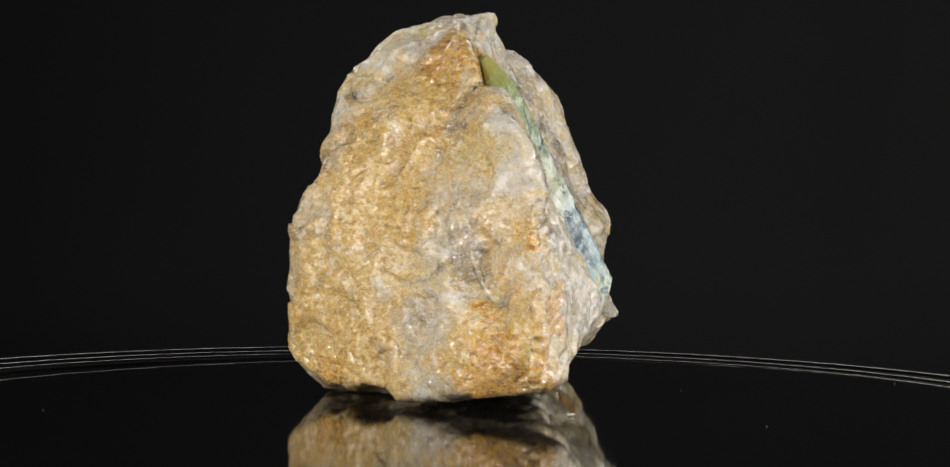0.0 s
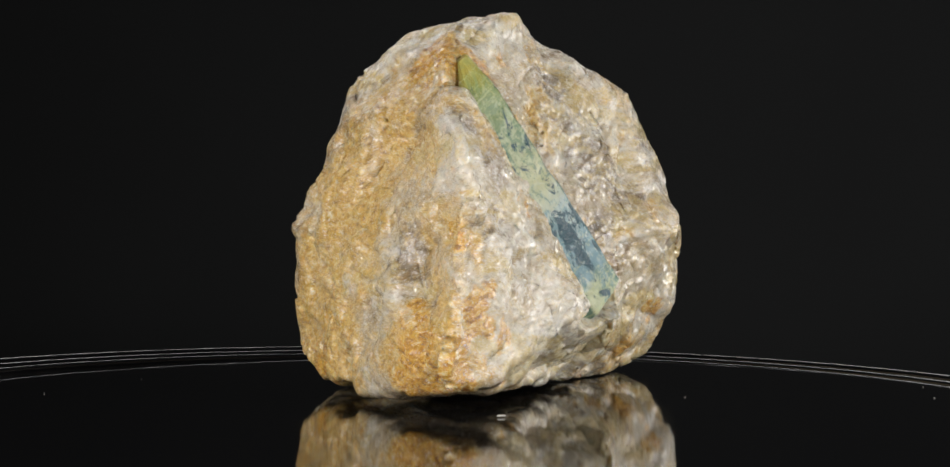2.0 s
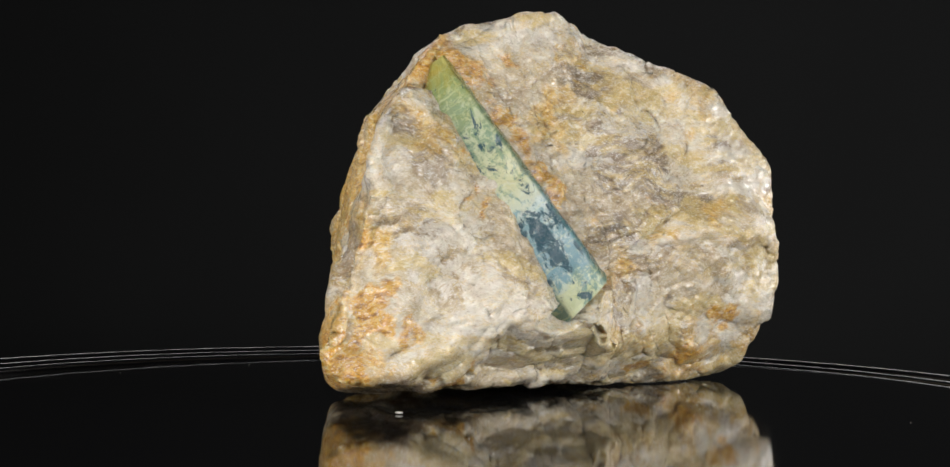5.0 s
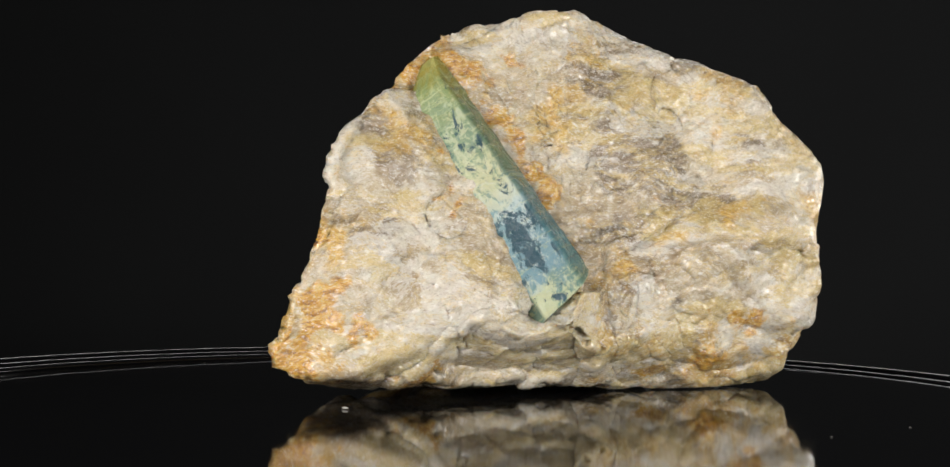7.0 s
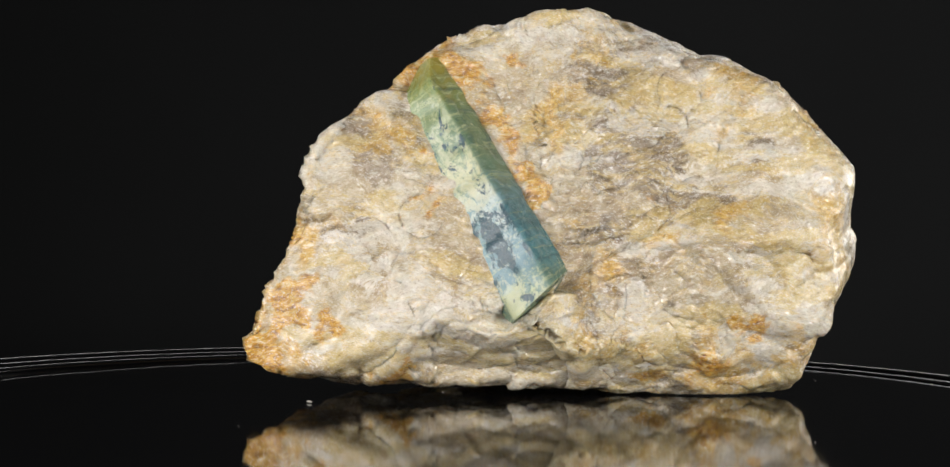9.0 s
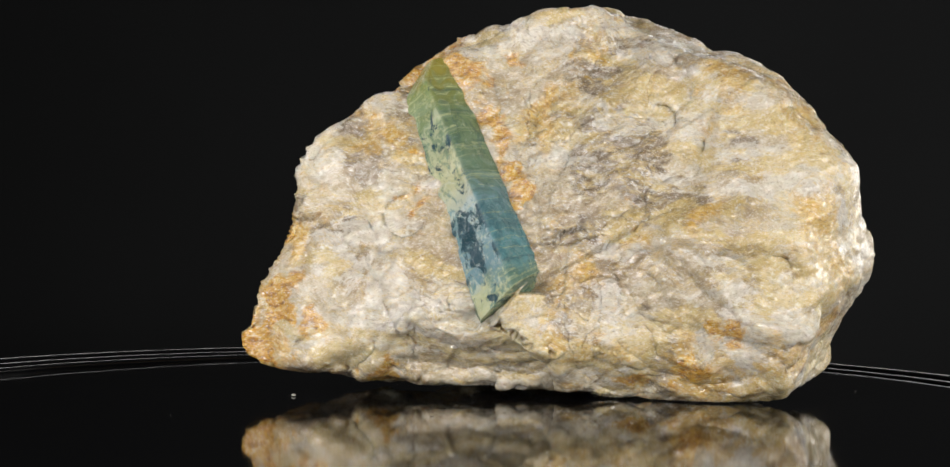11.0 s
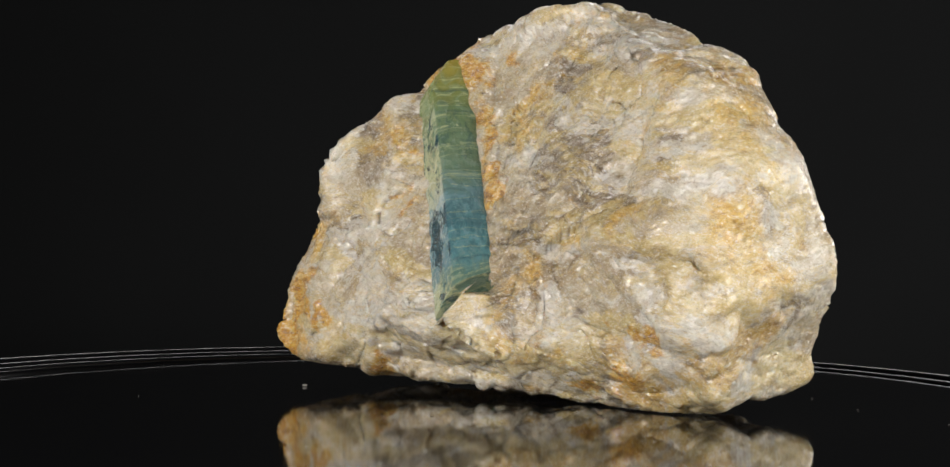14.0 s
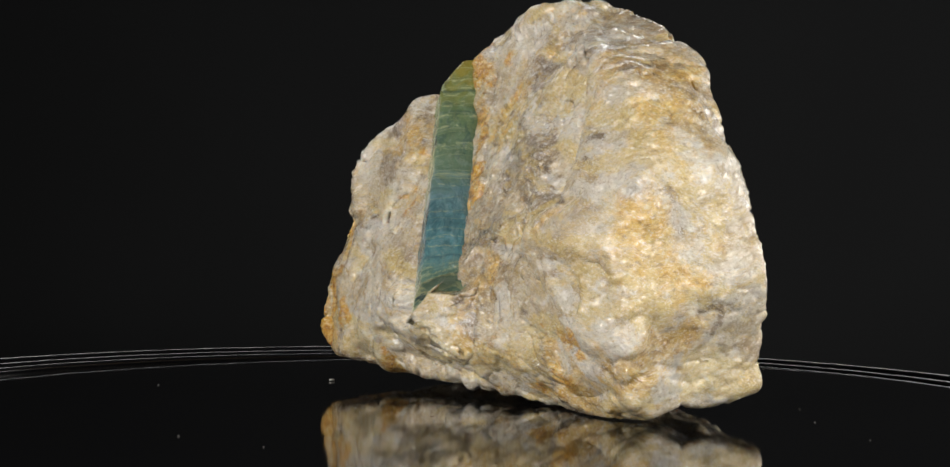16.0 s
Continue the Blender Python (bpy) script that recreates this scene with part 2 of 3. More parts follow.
# ---------------------------------------------------------------- the turntable
def turntable():
    base = tagged(new("turntable"), "round glossy black display turntable with a ridged rim", "turntable")
    top = [(0.0005, 0), (0.06, 0), (0.148, 0), (0.149, 0), (0.1497, -0.0002), (0.150, -0.0007), (0.150, -0.010), (0.1495, -0.0105), (0.06, -0.0105)]
    part("plate", lathe("plate", top, GLOSS), base, "mirror-black flat top plate")
    bead = lambda r, z, w: [(r - w * math.cos(a), z + w * math.sin(a)) for a in np.linspace(-0.6, math.pi + 0.3, 14)]
    ring = [(0.147, -0.012), (0.1504, -0.005)] + bead(0.1530, -0.0008, 0.0012) + [(0.1565, -0.0016)] + bead(0.1610, -0.0009, 0.0016) + [(0.1655, -0.0014)] + bead(0.1712, -0.0009, 0.0019)
    ring += [(0.1745, -0.0010)] + [(0.1830 + 0.0035 * math.sin(a), -0.0045 + 0.0035 * math.cos(a)) for a in np.linspace(0, math.pi / 2, 10)] + [(0.1865, -0.030), (0.180, -0.036), (0.02, -0.036)]
    rim = part("rim", lathe("rim", ring, WORN_GLOSS, 360), base, "beaded glossy rim")
    foot = part("foot", lathe("foot", [(0.001, -0.0365), (0.11, -0.0365), (0.115, -0.042), (0.115, -0.1205), (0.11, -0.1245), (0.001, -0.1245)], GLOSS), base)
    return base, rim


# ---------------------------------------------------------------- the mineral specimen
CENTRE = Vector((0.014, 0.003, 0.042))
# cleavage faces, upper and lower half: normal, distance from the middle in mm
CUTS_UPPER = [
    (0.329, -0.282, 0.901, 50.0),
    (-0.193, 0.060, 0.979, 54.4),
    (0.421, 0.018, 0.907, 57.0),
    (-0.296, -0.505, 0.811, 45.7),
    (0.003, 0.680, 0.733, 51.8),
    (0.713, -0.160, 0.683, 63.4),
    (-0.730, 0.222, 0.646, 51.9),
    (0.730, 0.512, 0.453, 67.8),
    (0.139, -0.903, 0.406, 20.3),
    (-0.710, 0.565, 0.420, 52.7),
    (0.902, 0.015, 0.431, 82.4),
    (-0.679, -0.651, 0.340, 72.4),
    (0.153, 0.978, 0.144, 34.9),
    (0.411, -0.836, 0.364, 35.1),
    (-0.927, 0.303, 0.222, 50.7),
    (0.856, 0.461, 0.234, 87.3),
    (-0.026, -0.988, 0.151, 28.9)]
CUTS_LOWER = [
    (-0.348, 0.935, 0.073, 60.5),
    (0.978, -0.203, -0.046, 70.6),
    (-0.948, -0.301, -0.107, 96.1),
    (0.437, 0.894, -0.099, 62.1),
    (0.288, -0.947, -0.146, 27.9),
    (-0.887, 0.443, -0.129, 55.6),
    (0.882, 0.026, -0.470, 71.9),
    (-0.497, -0.746, -0.443, 85.8),
    (-0.051, 0.857, -0.513, 56.5),
    (0.485, -0.605, -0.632, 61.9),
    (-0.682, 0.068, -0.728, 69.4),
    (0.523, 0.488, -0.699, 78.4),
    (0.152, -0.668, -0.728, 36.6),
    (-0.283, 0.534, -0.797, 59.3),
    (0.492, -0.119, -0.863, 65.2),
    (-0.052, -0.031, -0.998, 41.6),
    (0.097, 0.240, -0.966, 47.2)]
# hollows and bosses: direction, height in mm, tightness
SWELLS = [
    (0.550, -0.745, -0.377, -6.5, 16),
    (-0.110, -0.901, -0.420, 4.0, 16),
    (0.547, -0.652, 0.526, 3.4, 12),
    (0.043, -0.902, -0.429, 2.8, 12),
    (-0.928, 0.092, 0.360, -2.6, 32),
    (0.795, -0.509, 0.332, -1.8, 32),
    (0.978, 0.124, 0.170, -1.6, 12),
    (0.623, -0.407, 0.668, 1.5, 12),
    (0.795, -0.509, 0.332, -1.3, 16),
    (-0.551, -0.344, -0.760, -1.2, 30),
    (0.087, -0.155, -0.984, 0.8, 12)]
HOLLOWS = [
    (0.557, -0.079, 0.827, 3.8, 140),
    (0.942, -0.253, 0.222, -3.5, 140),
    (-0.743, -0.586, -0.323, 3.4, 70),
    (0.396, 0.080, 0.915, -2.2, 140),
    (-0.961, -0.253, -0.114, -2.2, 140),
    (0.930, -0.015, 0.367, -1.5, 70),
    (-0.889, -0.359, 0.284, 1.4, 140),
    (-0.928, 0.092, 0.360, -1.2, 140),
    (-0.608, 0.679, 0.411, -1.2, 70),
    (-0.028, -0.017, 0.999, 1.1, 140),
    (-0.333, -0.154, 0.930, -1.1, 70),
    (0.868, 0.182, -0.462, -1.0, 70),
    (0.481, 0.112, 0.870, 1.0, 70),
    (-0.879, -0.463, 0.112, -0.8, 70),
    (0.756, 0.269, 0.597, -0.7, 70)]
NICKS = [
    (0.890, -0.442, -0.116, -1.0, 160),
    (0.923, -0.282, -0.262, -1.0, 160),
    (-0.080, -0.229, 0.970, -6.8, 160),
    (-0.597, -0.581, -0.553, -3.7, 280),
    (-0.649, 0.717, 0.253, -3.0, 280),
    (-0.796, -0.312, -0.519, -3.0, 160),
    (-0.711, -0.180, 0.680, -2.8, 160),
    (-0.333, -0.154, 0.930, -2.6, 280),
    (0.837, 0.013, 0.548, 2.6, 280),
    (0.725, -0.299, -0.620, -2.4, 280),
    (-0.961, -0.253, -0.114, -2.3, 280),
    (0.923, -0.282, -0.262, -2.2, 280),
    (-0.709, 0.548, 0.445, -2.1, 280),
    (-0.845, -0.400, 0.356, 2.1, 280),
    (-0.688, -0.197, 0.698, -2.1, 280),
    (0.209, -0.293, 0.933, 1.8, 160),
    (0.890, -0.442, -0.116, -1.8, 280),
    (-0.925, -0.377, -0.048, -1.6, 280)]
CHIPS = [
    (0.970, -0.232, -0.070, 1.6, 160),
    (0.978, 0.124, 0.170, 1.6, 160),
    (-0.821, -0.549, 0.158, -1.6, 280),
    (-0.333, -0.154, 0.930, -1.6, 160),
    (0.790, 0.081, 0.608, -1.5, 160),
    (0.999, -0.032, -0.010, -1.4, 160),
    (-0.781, -0.620, -0.076, -1.4, 280),
    (-0.614, 0.218, 0.759, -1.3, 280),
    (0.209, -0.293, 0.933, -1.3, 280),
    (0.752, -0.231, -0.617, 1.3, 160),
    (-0.488, -0.073, 0.870, 1.3, 280),
    (0.965, 0.246, 0.093, -1.2, 160),
    (0.973, -0.194, 0.127, -1.2, 160),
    (-0.879, -0.476, -0.008, -1.0, 160),
    (0.686, 0.120, 0.717, -0.9, 160),
    (-0.536, -0.001, 0.844, 0.9, 160),
    (-0.862, -0.426, -0.276, 0.9, 160),
    (0.987, -0.113, 0.112, -0.7, 160)]
SHOULDERS = [
    (0.920, -0.292, -0.270, 8.0, 110),
    (-0.800, -0.220, 0.560, 2.0, 120),
    (-0.693, -0.163, 0.702, -2.3, 180),
    (0.974, -0.227, 0.018, 2.2, 180),
    (0.027, -0.785, -0.619, 1.9, 20),
    (0.623, -0.407, 0.668, 1.8, 20),
    (0.923, -0.282, -0.262, -1.6, 180),
    (0.939, -0.093, -0.330, 1.3, 180),
    (0.994, -0.103, -0.023, -1.2, 180),
    (0.209, -0.293, 0.933, 1.2, 20),
    (-0.037, 0.018, 0.999, 1.1, 180),
    (0.899, 0.381, -0.214, -1.0, 180)]
RUST = [
    (3, 0, 87, 3, 1.0),
    (-11, -4, 82, 5, 1.0),
    (-3, -13, 68, 3, 1.0),
    (5, -20, 58, 5, 1.0),
    (11, -22, 54, 3, 1.0),
    (-46, -30, 24, 4, 1.0),
    (-38, -30, 18, 4, 1.0),
    (-52, -29, 12, 4, 1.0),
    (-22, -20, 6, 4, 1.0),
    (59, -13, 14, 3, 1.0),
    (53, -5, 5, 5, 1.0),
    (39, -3, 4, 5, 1.0),
    (-18, 2, 84, 6, 1.0),
    (-52, -16, 10, 7, 1.0),
    (-29, 33, 10, 4, 1.0),
    (-47, -9, 20, 3, 1.0),
    (-50, -29, 21, 3, 1.0),
    (-48, -23, 40, 2, 1.0),
    (-4, -2, 82, 4, 1.0),
    (66, -14, 15, 4, 1.0)]
OCHRE = [
    (-46, -24, 39, 4, 0.9),
    (-22, -15, 66, 4, 0.9),
    (-45, -24, 50, 2, 0.9),
    (16, -7, 71, 6, 0.9),
    (43, -16, 42, 4, 0.9),
    (56, -1, 76, 5, 0.9),
    (57, -13, 45, 4, 0.9),
    (31, -15, 33, 3, 0.9),
    (-23, 6, 75, 4, 0.9),
    (-32, 19, 45, 9, 0.9),
    (-29, 36, 19, 7, 0.9),
    (-26, 23, 57, 6, 0.9),
    (-48, -22, 49, 2, 0.9),
    (-58, -24, 13, 5, 0.9),
    (-37, 6, 42, 4, 0.9),
    (59, 4, 80, 6, 0.6),
    (67, 15, 79, 8, 0.6),
    (84, -3, 43, 7, 0.6),
    (80, 11, 69, 7, 0.6),
    (86, 10, 36, 6, 0.6)]
OCHRE_END = [
    (-50, -20, 24, 8, 0.7),
    (-45, -16, 44, 7, 0.6),
    (-36, 0, 60, 8, 0.6),
    (-28, 22, 46, 15, 0.9),
    (-25, 18, 62, 14, 0.8),
    (-29, 26, 15, 15, 1.0),
    (-24, 11, 73, 11, 1.0),
    (-28, 39, 19, 12, 1.0),
    (-25, 17, 28, 12, 0.7),
    (-52, -12, 14, 10, 0.8),
    (-58, -23, 13, 11, 0.9)]
SMOKE = [
    (-32, -26, 37, 6, 0.8),
    (37, -7, 64, 10, 0.8),
    (28, 0, 82, 5, 0.8),
    (34, -16, 42, 5, 0.8),
    (5, -15, 65, 3, 0.8),
    (69, -2, 57, 5, 0.8),
    (45, -15, 18, 4, 0.8),
    (-33, -17, 66, 4, 0.8),
    (-9, 2, 89, 4, 0.8),
    (-17, 32, 77, 5, 0.8),
    (-16, 12, 85, 4, 0.8),
    (-33, 36, 39, 6, 0.8),
    (-23, 31, 64, 2, 0.8),
    (-44, -8, 29, 6, 0.8),
    (29, 0, 82, 7, 0.8),
    (87, 4, 50, 4, 0.8),
    (50, -11, 49, 7, 0.8),
    (81, 9, 19, 7, 0.8),
    (46, -17, 20, 6, 0.8),
    (70, -1, 63, 5, 0.8)]
PALE = [
    (12, -21, 16, 8, 0.9),
    (65, -8, 9, 7, 0.9),
    (-19, -23, 44, 6, 0.9),
    (22, -10, 60, 5, 0.9),
    (1, -23, 16, 6, 0.9),
    (-46, -19, 57, 8, 0.9),
    (-53, -23, 29, 5, 0.9),
    (-42, -16, 62, 6, 0.9),
    (-31, -27, 34, 6, 0.9),
    (81, 7, 65, 5, 0.9),
    (74, -11, 24, 7, 0.9),
    (78, 19, 11, 6, 0.9),
    (36, -16, 21, 5, 0.9),
    (53, -2, 74, 7, 0.9),
    (80, 5, 15, 8, 0.9),
    (87, 11, 60, 5, 0.9),
    (-18, -24, 53, 5, 0.9),
    (-16, -27, 21, 8, 0.9)]
FLECKS = [(-0.0409, -0.0309), (0.0202, -0.0436), (0.0786, -0.0813), (0.0564, -0.0938), (0.0573, 0.0548), (0.0807, 0.0450), (0.1112, 0.0401), (-0.0313, 0.0947), (-0.0715, 0.0880), (-0.0457, -0.0767)]


def lattice(p, seed):
    """Smooth noise, -1 to 1, at the rows of p."""
    i = np.floor(p).astype(np.int64)
    f = p - i
    f = f * f * (3 - 2 * f)
    total = 0
    for dx in (0, 1):
        for dy in (0, 1):
            for dz in (0, 1):
                h = (i[:, 0] + dx) * 374761393 + (i[:, 1] + dy) * 668265263 + (i[:, 2] + dz) * 2147483647 + seed * 974634721
                h = (h ^ (h >> 13)) * 1274126177 & 0xFFFFFFFF
                h = (h ^ (h >> 16)) & 0xFFFF
                w = (f[:, 0] if dx else 1 - f[:, 0]) * (f[:, 1] if dy else 1 - f[:, 1]) * (f[:, 2] if dz else 1 - f[:, 2])
                total = total + w * h
    return total / 32767.5 - 1


def rough(p, size, octaves, seed):
    out, amp = 0, 1.0
    for k in range(octaves):
        out = out + amp * lattice(p / size * 2 ** k + 17.3 * k + 50, seed + k)
        amp *= 0.55
    return out


def scoops(p, size, seed, warp=0.35):
    """Shell-like fracture: hollows of about that size that meet in sharp ridges, about -0.5 to 0.5."""
    q = p / size
    q = q + warp * np.stack([lattice(q * 0.9 + 31 * k, seed + k) for k in (1, 2, 3)], 1)
    cell = np.floor(q).astype(np.int64)
    best = np.full(len(p), 9.0)
    for dx in (-1, 0, 1):
        for dy in (-1, 0, 1):
            for dz in (-1, 0, 1):
                c = cell + np.array((dx, dy, dz))
                h = c[:, 0] * 374761393 + c[:, 1] * 668265263 + c[:, 2] * 2147483647 + seed * 974634721
                h = (h ^ (h >> 13)) * 1274126177 & 0xFFFFFFFF
                h = (h ^ (h >> 15)) * 2246822519 & 0xFFFFFFFF
                spot = np.stack([(h & 1023), (h >> 10) & 1023, (h >> 20) & 1023], 1) / 1023.0
                best = np.minimum(best, ((c + spot - q) ** 2).sum(1) + (h >> 6 & 255) / 255 * 0.35)
    return np.minimum(best, 1.2) - 0.5


def facets(p, size, seed, warp=0.10):
    """Broken grains of about that size, each a flat face with its own tilt, about -0.5 to 0.5."""
    q = p / size
    q = q + warp * np.stack([lattice(q * 1.1 + 29 * k, seed + k) for k in (1, 2, 3)], 1)
    cell = np.floor(q).astype(np.int64)
    best, value = np.full(len(p), 9.0), np.zeros(len(p))
    for dx in (-1, 0, 1):
        for dy in (-1, 0, 1):
            for dz in (-1, 0, 1):
                c = cell + np.array((dx, dy, dz))
                h = c[:, 0] * 374761393 + c[:, 1] * 668265263 + c[:, 2] * 2147483647 + seed * 974634721
                h = (h ^ (h >> 13)) * 1274126177 & 0xFFFFFFFF
                h = (h ^ (h >> 15)) * 2246822519 & 0xFFFFFFFF
                h = (h ^ (h >> 14)) * 3266489917 & 0xFFFFFFFF
                spot = np.stack([(h & 1023), (h >> 10) & 1023, (h >> 20) & 1023], 1) / 1023.0
                away = q - c - spot
                far = (away ** 2).sum(1)
                lean = np.stack([(h >> 4 & 511), (h >> 13 & 511), (h >> 22 & 511)], 1) / 255.5 - 1
                near = far < best
                best = np.where(near, far, best)
                value = np.where(near, (lean * away).sum(1), value)
    return np.clip(value, -0.6, 0.6)


def radius(u):
    """The stone's radius in each direction: cut by cleavage planes, with lumps and hollows."""
    cuts = np.array(CUTS_UPPER + CUTS_LOWER)
    a = np.maximum(u @ (cuts[:, :3] / np.linalg.norm(cuts[:, :3], axis=1)[:, None]).T, 1e-6) / (cuts[:, 3] / 1000)
    top = a.max(1, keepdims=True)
    r = 1 / (top[:, 0] * ((a / top) ** 50).sum(1) ** (1 / 50))
    for x, y, z, height, tight in SHOULDERS + SWELLS + HOLLOWS + NICKS + CHIPS:
        d = np.array((x, y, z)) / math.sqrt(x * x + y * y + z * z)
        r = r + height / 1000 * np.exp(tight * (u @ d - 1))
    return r


def patch(p, spots):
    out = np.zeros(len(p))
    for x, y, z, size, strength in spots:
        d = np.linalg.norm(p * 1000 - np.array((x, y, z)), axis=1) / (size * 1.5)
        out = np.maximum(out, strength * np.clip(1.6 - 1.2 * d, 0, 1))
    return out


# the crystal: a point on its outer ridge, its axis, and the ways across and out of its two bare faces
RIDGE = Vector((4.6, -19.7, 49.0)) / 1000
AXIS = Vector((0.524, -0.280, -0.805)).normalized()
OUT_A, OUT_B = Vector((-0.261, -0.952, 0.161)).normalized(), Vector((0.679, -0.434, 0.593)).normalized()
WAY_A, WAY_B = Vector((-0.811, 0.126, -0.572)).normalized(), Vector((0.515, 0.857, 0.037)).normalized()
SIDE_A, SIDE_B = 0.0130, 0.0098


def embed(p):
    """Bed the stone's skin against the crystal: under its two bare faces, and over their far edges."""
    q = p - np.array(RIDGE)
    s = q @ np.array(AXIS)
    ua, ub, fa, fb = (q @ np.array(v) for v in (WAY_A, WAY_B, OUT_A, OUT_B))
    ends = np.maximum(s - 0.0220, 0) + np.maximum(-0.0465 - s, 0)
    bare_a = np.interp(s, [-0.046, -0.041, -0.020, 0.0, 0.015, 0.025], [0.0048, 0.0080, 0.0078, 0.0095, 0.0120, 0.0135]) + 0.0012 * rough(p, 0.006, 3, 85)
    bare_b = np.interp(s, [-0.045, -0.021, 0.009, 0.026], [0.0070, 0.0098, 0.0095, 0.0088]) + 0.0009 * rough(p, 0.005, 3, 95)
    ragged = 0.0006 * rough(p, 0.004, 3, 80)
    first = ua > ub
    out = p.copy()
    for here, f, u, bare, way, slope, far in ((first, fa, ua, bare_a, OUT_A, 0.50, 0.012), (~first, fb, ub, bare_b, OUT_B, 0.45, 0.012)):
        gap = np.hypot(np.maximum(u - bare, 0), ends)
        high = -0.0008 + 1.15 * gap + ragged * np.clip(gap / 0.001, 0, 1) - (s > 0.022) * (0.5 * ends + 0.006 * np.exp(-ends / 0.012))
        low = np.minimum(slope * np.maximum(u - bare, 0), 0.005) - 0.0006 - 1.2 * ends + ragged - (s > 0.022) * 0.007 - np.clip((-0.034 - s) / 0.008, 0, 1) * 0.004
        close = np.clip((0.022 - gap) / 0.008, 0, 1)
        down = np.minimum(high - f, 0) * close
        up = np.maximum(low - f, 0) * np.clip((far - gap) / 0.008, 0, 1) * np.clip((0.012 + f) / 0.006, 0, 1) * (gap > 0)
        out += np.where(here & (f > -0.02), down + up, 0)[:, None] * np.array(way)
    # nothing may stand over the bare faces
    q = out - np.array(RIDGE)
    fa, fb, ua, ub, s = (q @ np.array(v) for v in (OUT_A, OUT_B, WAY_A, WAY_B, AXIS))
    over = np.maximum(fa, fb) + 0.0008
    zone = (ua < bare_a) & (ub < bare_b) & (s > -0.0465) & (s < 0.0275) & (over > 0) & (over < 0.03)
    mid = (OUT_A + OUT_B).normalized()
    return out - np.where(zone, over / mid.dot(OUT_A), 0)[:, None] * np.array(mid)


def chisel(p, normal, count, reach, deepest, lean, seed):
    """Break flat faces with sharp edges out of the form."""
    rng = np.random.default_rng(seed)
    whole, p = p, p.copy()
    for k in rng.integers(0, len(p), count):
        n = normal[k] + lean * rng.normal(size=3)
        n /= np.linalg.norm(n)
        size = reach * rng.uniform(0.6, 1.3)
        depth = deepest * rng.uniform(0.2, 1.0)
        near = np.flatnonzero(np.abs(whole - whole[k]).max(1) < size)
        over = (p[near] - whole[k]) @ n + depth
        most = depth * 2.2 - np.linalg.norm(whole[near] - p[near], axis=1)
        far = np.linalg.norm(whole[near] - whole[k], axis=1) / size
        p[near] -= n * (np.clip(over, 0, np.maximum(most, 0)) * np.clip((1 - far) / 0.15, 0, 1))[:, None]
    return p


def facing(me, p):
    """Outward normals of the smooth form."""
    tri = np.empty(len(me.polygons) * 3, dtype=np.int64)
    me.polygons.foreach_get("vertices", tri)
    tri = tri.reshape(-1, 3)
    flat = np.cross(p[tri[:, 1]] - p[tri[:, 0]], p[tri[:, 2]] - p[tri[:, 0]])
    out = np.zeros_like(p)
    for k in range(3):
        for axis in range(3):
            out[:, axis] += np.bincount(tri[:, k], flat[:, axis], len(p))
    return out / np.maximum(np.linalg.norm(out, axis=1), 1e-12)[:, None]


def quartz_mesh():
    bm = bmesh.new()
    bmesh.ops.create_icosphere(bm, subdivisions=8, radius=1.0)
    me = bpy.data.meshes.new("quartz_matrix")
    bm.to_mesh(me)
    bm.free()
    n = len(me.vertices)
    u = np.empty(n * 3)
    me.vertices.foreach_get("co", u)
    u = u.reshape(-1, 3)
    u /= np.linalg.norm(u, axis=1)[:, None]
    p = u * radius(u)[:, None]
    normal = facing(me, p)
    p = chisel(p, normal, 140, 0.022, 0.0017, 0.12, 3)
    p = chisel(p, facing(me, p), 620, 0.009, 0.0008, 0.20, 4)
    normal = facing(me, p)
    patchy = np.clip(0.8 + 0.9 * rough(p, 0.02, 2, 44), 0.3, 1.4)
    layered = p @ np.array(((0.87, 0.0, -0.75), (0.0, 1.0, 0.0), (0.5, 0.0, 1.3)))
    push = 0.0003 * scoops(p, 0.015, 5) + 0.0007 * facets(layered, 0.012, 15) + 0.0003 * rough(p, 0.016, 3, 20)
    push += (0.00030 * facets(layered, 0.0052, 25) + 0.00013 * facets(layered, 0.0022, 35)) * patchy
    push += 0.00006 * rough(p, 0.003, 3, 40)
    p = embed(p + normal * (push + 0.0015)[:, None] + np.array(CENTRE))
    p[:, 2] = np.maximum(p[:, 2], 0.0004)
    soft = p + 0.0055 * np.stack([rough(p, 0.009, 3, 60 + 7 * k) for k in range(3)], 1)
    seam = [(*((RIDGE + AXIS * s + WAY_B * (SIDE_B + 0.003)) * 1000), 3.2, 1.0) for s in (-0.044, -0.038, -0.031, -0.024, -0.017, -0.010, -0.003)]
    seam += [(*((RIDGE + AXIS * s + WAY_A * (SIDE_A - 0.001)) * 1000), 2.2, 0.7) for s in (-0.040, -0.022, -0.014, -0.006)]
    for name, spots in (("rust", RUST + seam), ("ochre", OCHRE + OCHRE_END), ("smoke", SMOKE), ("pale", PALE)):
        me.attributes.new(name, "FLOAT", "POINT").data.foreach_set("value", patch(soft, spots))
    me.vertices.foreach_set("co", p.ravel())
    me.polygons.foreach_set("use_smooth", [True] * len(me.polygons))
    me.materials.append(QUARTZ)
    me.update()
    return me


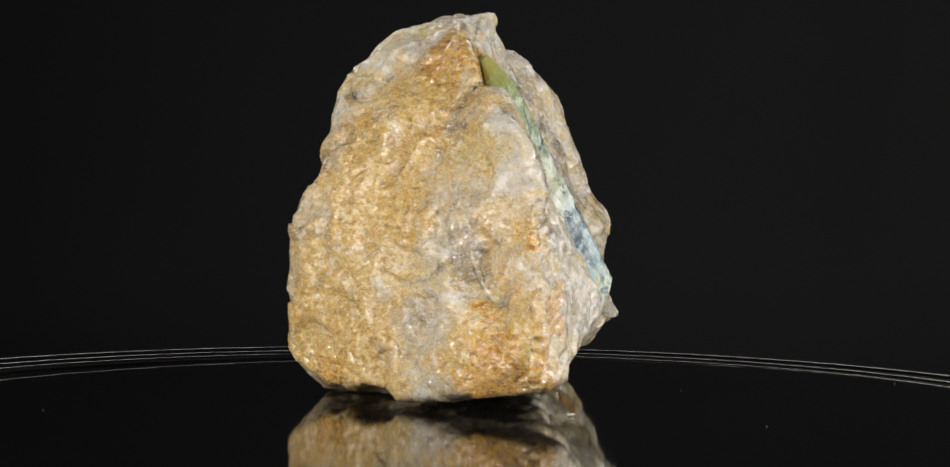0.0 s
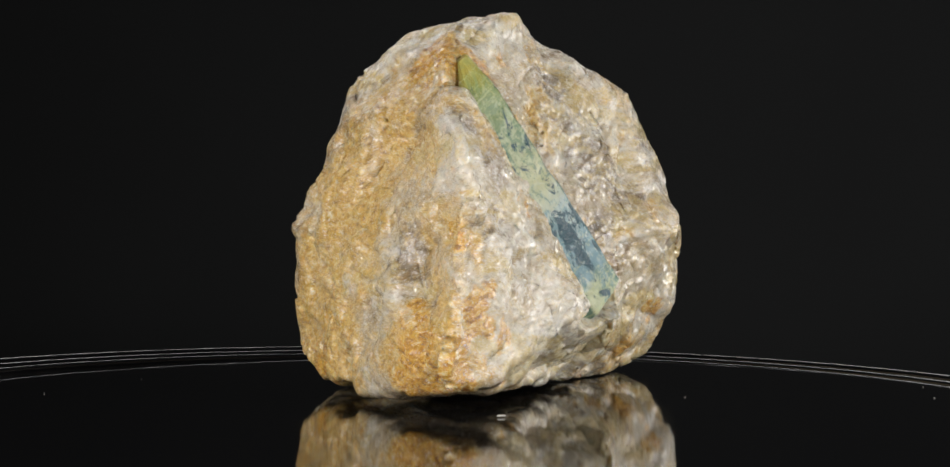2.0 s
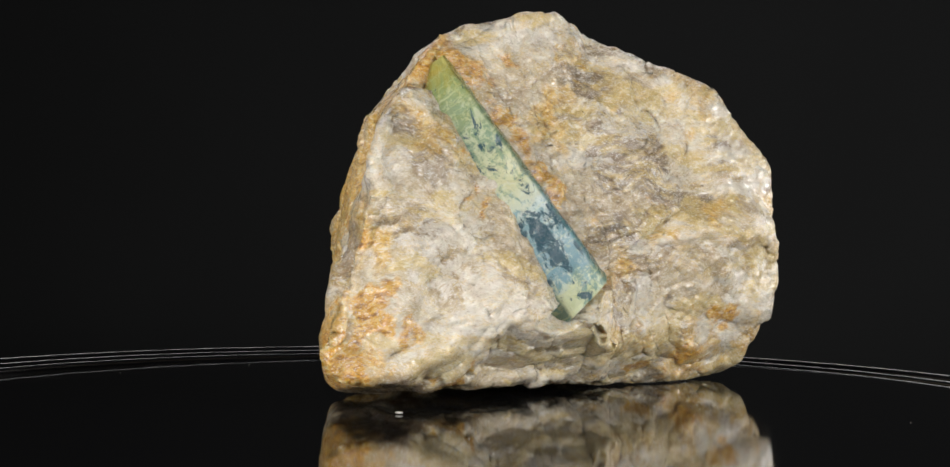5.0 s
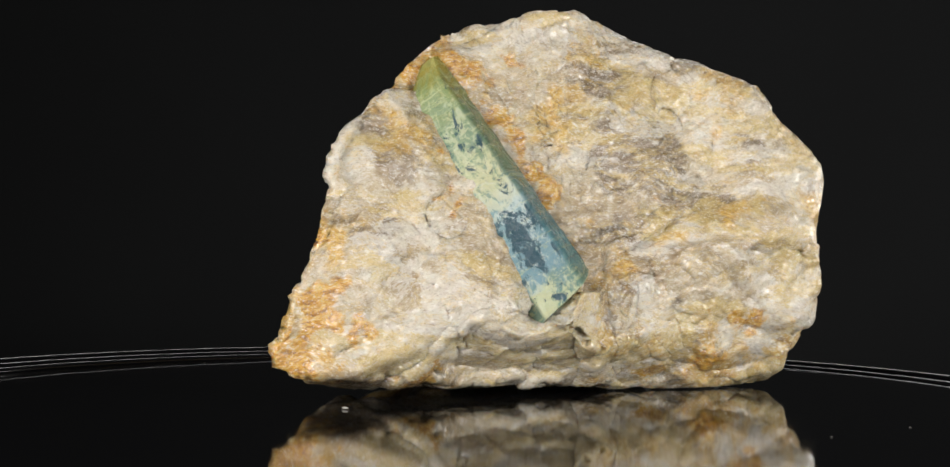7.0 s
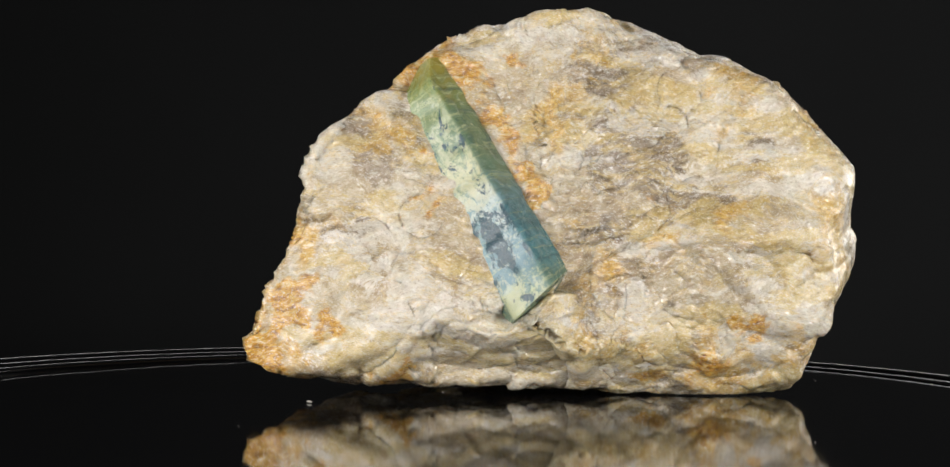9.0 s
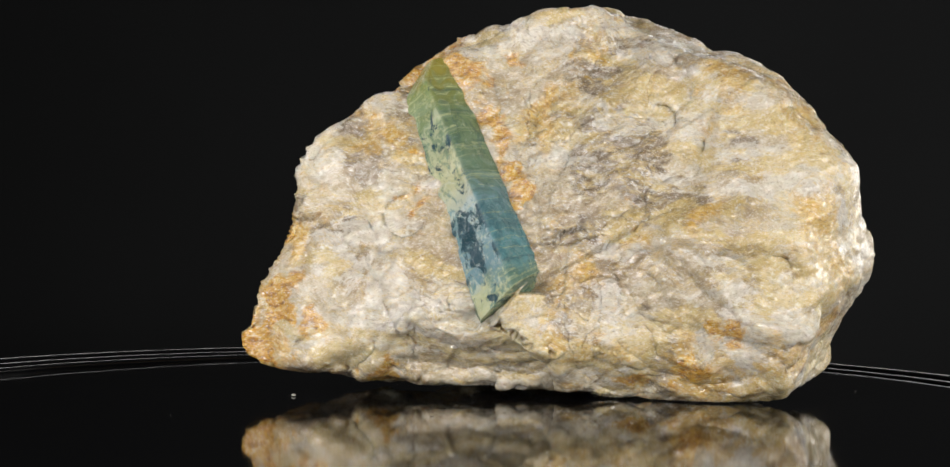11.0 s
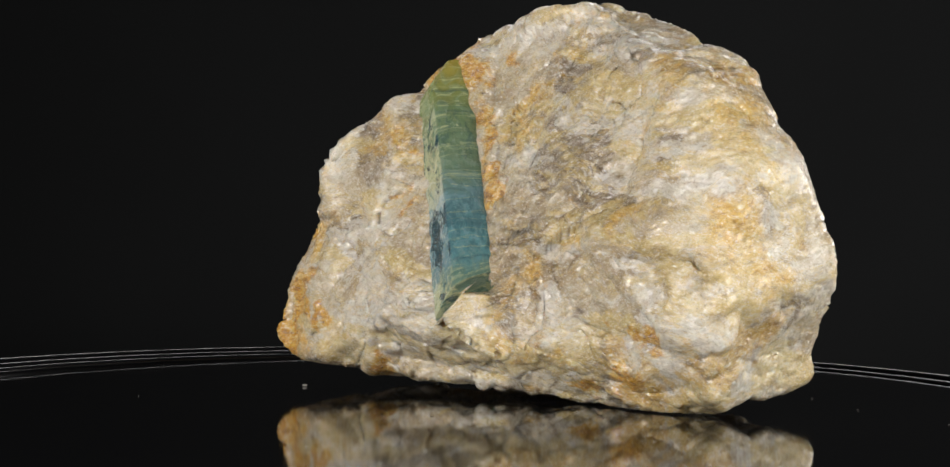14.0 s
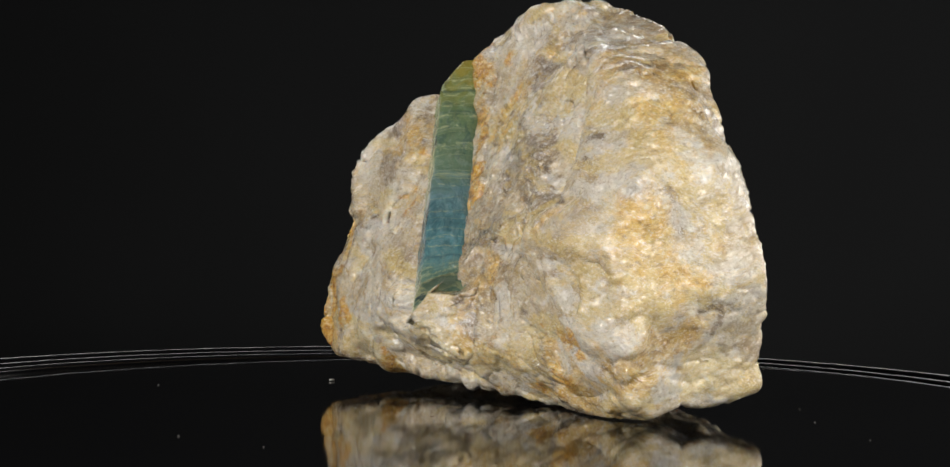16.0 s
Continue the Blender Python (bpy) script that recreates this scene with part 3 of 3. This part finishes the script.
def crystal_mesh():
    rows, across = 90, 14
    verts, faces, along, side, across_mm = [], [], [], [], []
    ring = 5 * across
    for i in range(rows + 1):
        s = i / rows
        inward = (WAY_A + WAY_B) * 0.009 * min(1.0, 0.08 + s / 0.4)
        wide = SIDE_A * min(1.0, 0.60 + s / 0.7)
        spine = RIDGE + AXIS * (-0.0445 + 0.0710 * s)
        end = max(0.0, s * 8 - 7)
        corner = [spine + WAY_A * wide, spine - AXIS * 0.0020 * end, spine + WAY_B * SIDE_B - AXIS * 0.0055 * end, spine + WAY_B * SIDE_B + inward - AXIS * 0.0055 * end, spine + WAY_A * wide + inward]
        # the upper end narrows into the stone
        pinch = 0.5 * max(0.0, 1 - s / 0.12) ** 1.5
        corner = [c.lerp(corner[2].lerp(corner[3], 0.5), pinch) for c in corner]
        for k in range(5):
            a, b = corner[k], corner[(k + 1) % 5]
            for j in range(across):
                f = j / across
                q = a.lerp(b, f)
                # worn edges and small steps across the faces
                mid = sum(corner, Vector()) / len(corner)
                worn = 0.0005 * (math.exp(-f * 12) + math.exp(-(1 - f) * 12))
                step = 0.0004 * noise.noise(q * 220) + 0.0002 * noise.noise(Vector((s * 22, k * 3.1, f * 0.6)))
                q = q + (q - mid).normalized() * (step - worn)
                verts.append(q)
                along.append(s)
                across_mm.append((k + f) * 0.012)
                side.append(0.0 if k == 0 else 1.0)
    for i in range(rows):
        for j in range(ring):
            a, b = i * ring + j, i * ring + (j + 1) % ring
            faces.append((a, b, b + ring, a + ring))
    for start, flip in ((0, True), (rows * ring, False)):
        loop = [start + j for j in range(ring)]
        middle = sum((verts[j] for j in loop), Vector()) / ring
        verts.append(middle)
        along.append(0.0 if start == 0 else 0.9)
        verts[-1] = middle + AXIS * (0.0 if start == 0 else 0.0015)
        across_mm.append(0.0)
        side.append(1.0)
        for j in range(ring):
            f = (loop[j], loop[(j + 1) % ring], len(verts) - 1)
            faces.append(f[::-1] if flip else f)
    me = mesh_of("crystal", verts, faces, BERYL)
    me.attributes.new("along", "FLOAT", "POINT").data.foreach_set("value", along)
    me.attributes.new("across", "FLOAT", "POINT").data.foreach_set("value", across_mm)
    me.attributes.new("side", "FLOAT", "POINT").data.foreach_set("value", side)
    me.set_sharp_from_angle(angle=radians(35))
    return me


def specimen():
    stone = tagged(new("mineral_specimen"), "rough rust-stained milky quartz rock with an embedded blue-green crystal", "rock")
    part("quartz_matrix", quartz_mesh(), stone, "milky quartz with rust and ochre stains")
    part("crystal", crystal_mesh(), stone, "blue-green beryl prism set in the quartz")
    return stone


def flecks():
    made = []
    for i, (x, y) in enumerate(FLECKS):
        size = 0.0011 if i == 0 else 0.00024
        rng = random.Random(i)
        bm = bmesh.new()
        bmesh.ops.create_icosphere(bm, subdivisions=2, radius=size)
        for v in bm.verts:
            v.co = (v.co.x * rng.uniform(0.8, 1.2), v.co.y * rng.uniform(0.4, 0.6), v.co.z * 0.25 + size * 0.25)
        me = bpy.data.meshes.new("dust_fleck")
        bm.to_mesh(me)
        bm.free()
        me.materials.append(FLUFF)
        ob = tagged(new("dust_fleck", me), "tiny pale dust fleck lying on the black plate", "dust", "dust on the plate")
        made.append((ob, pose(x, y, 0.0001, 0, 0, rng.uniform(0, 180))))
    return made


TABLE, RIM = turntable()
STONE = specimen()
DUST = flecks()


def motions():
    times = range(17)
    spin = [(t, pose(0, 0, 0, 0, 0, turn(t))) for t in times]
    walk(TABLE, [(t, pose(-0.015, -0.05, 0, 0, 0, turn(t))) for t in times])
    walk(STONE, spin)
    lean = pose(0, 0, 0.0004, 0, 0.45, 0)
    walk(RIM, [(t, m.inverted() @ lean @ m) for t, m in spin])
    for ob, at in DUST:
        walk(ob, [(t, m @ at) for t, m in spin])


motions()
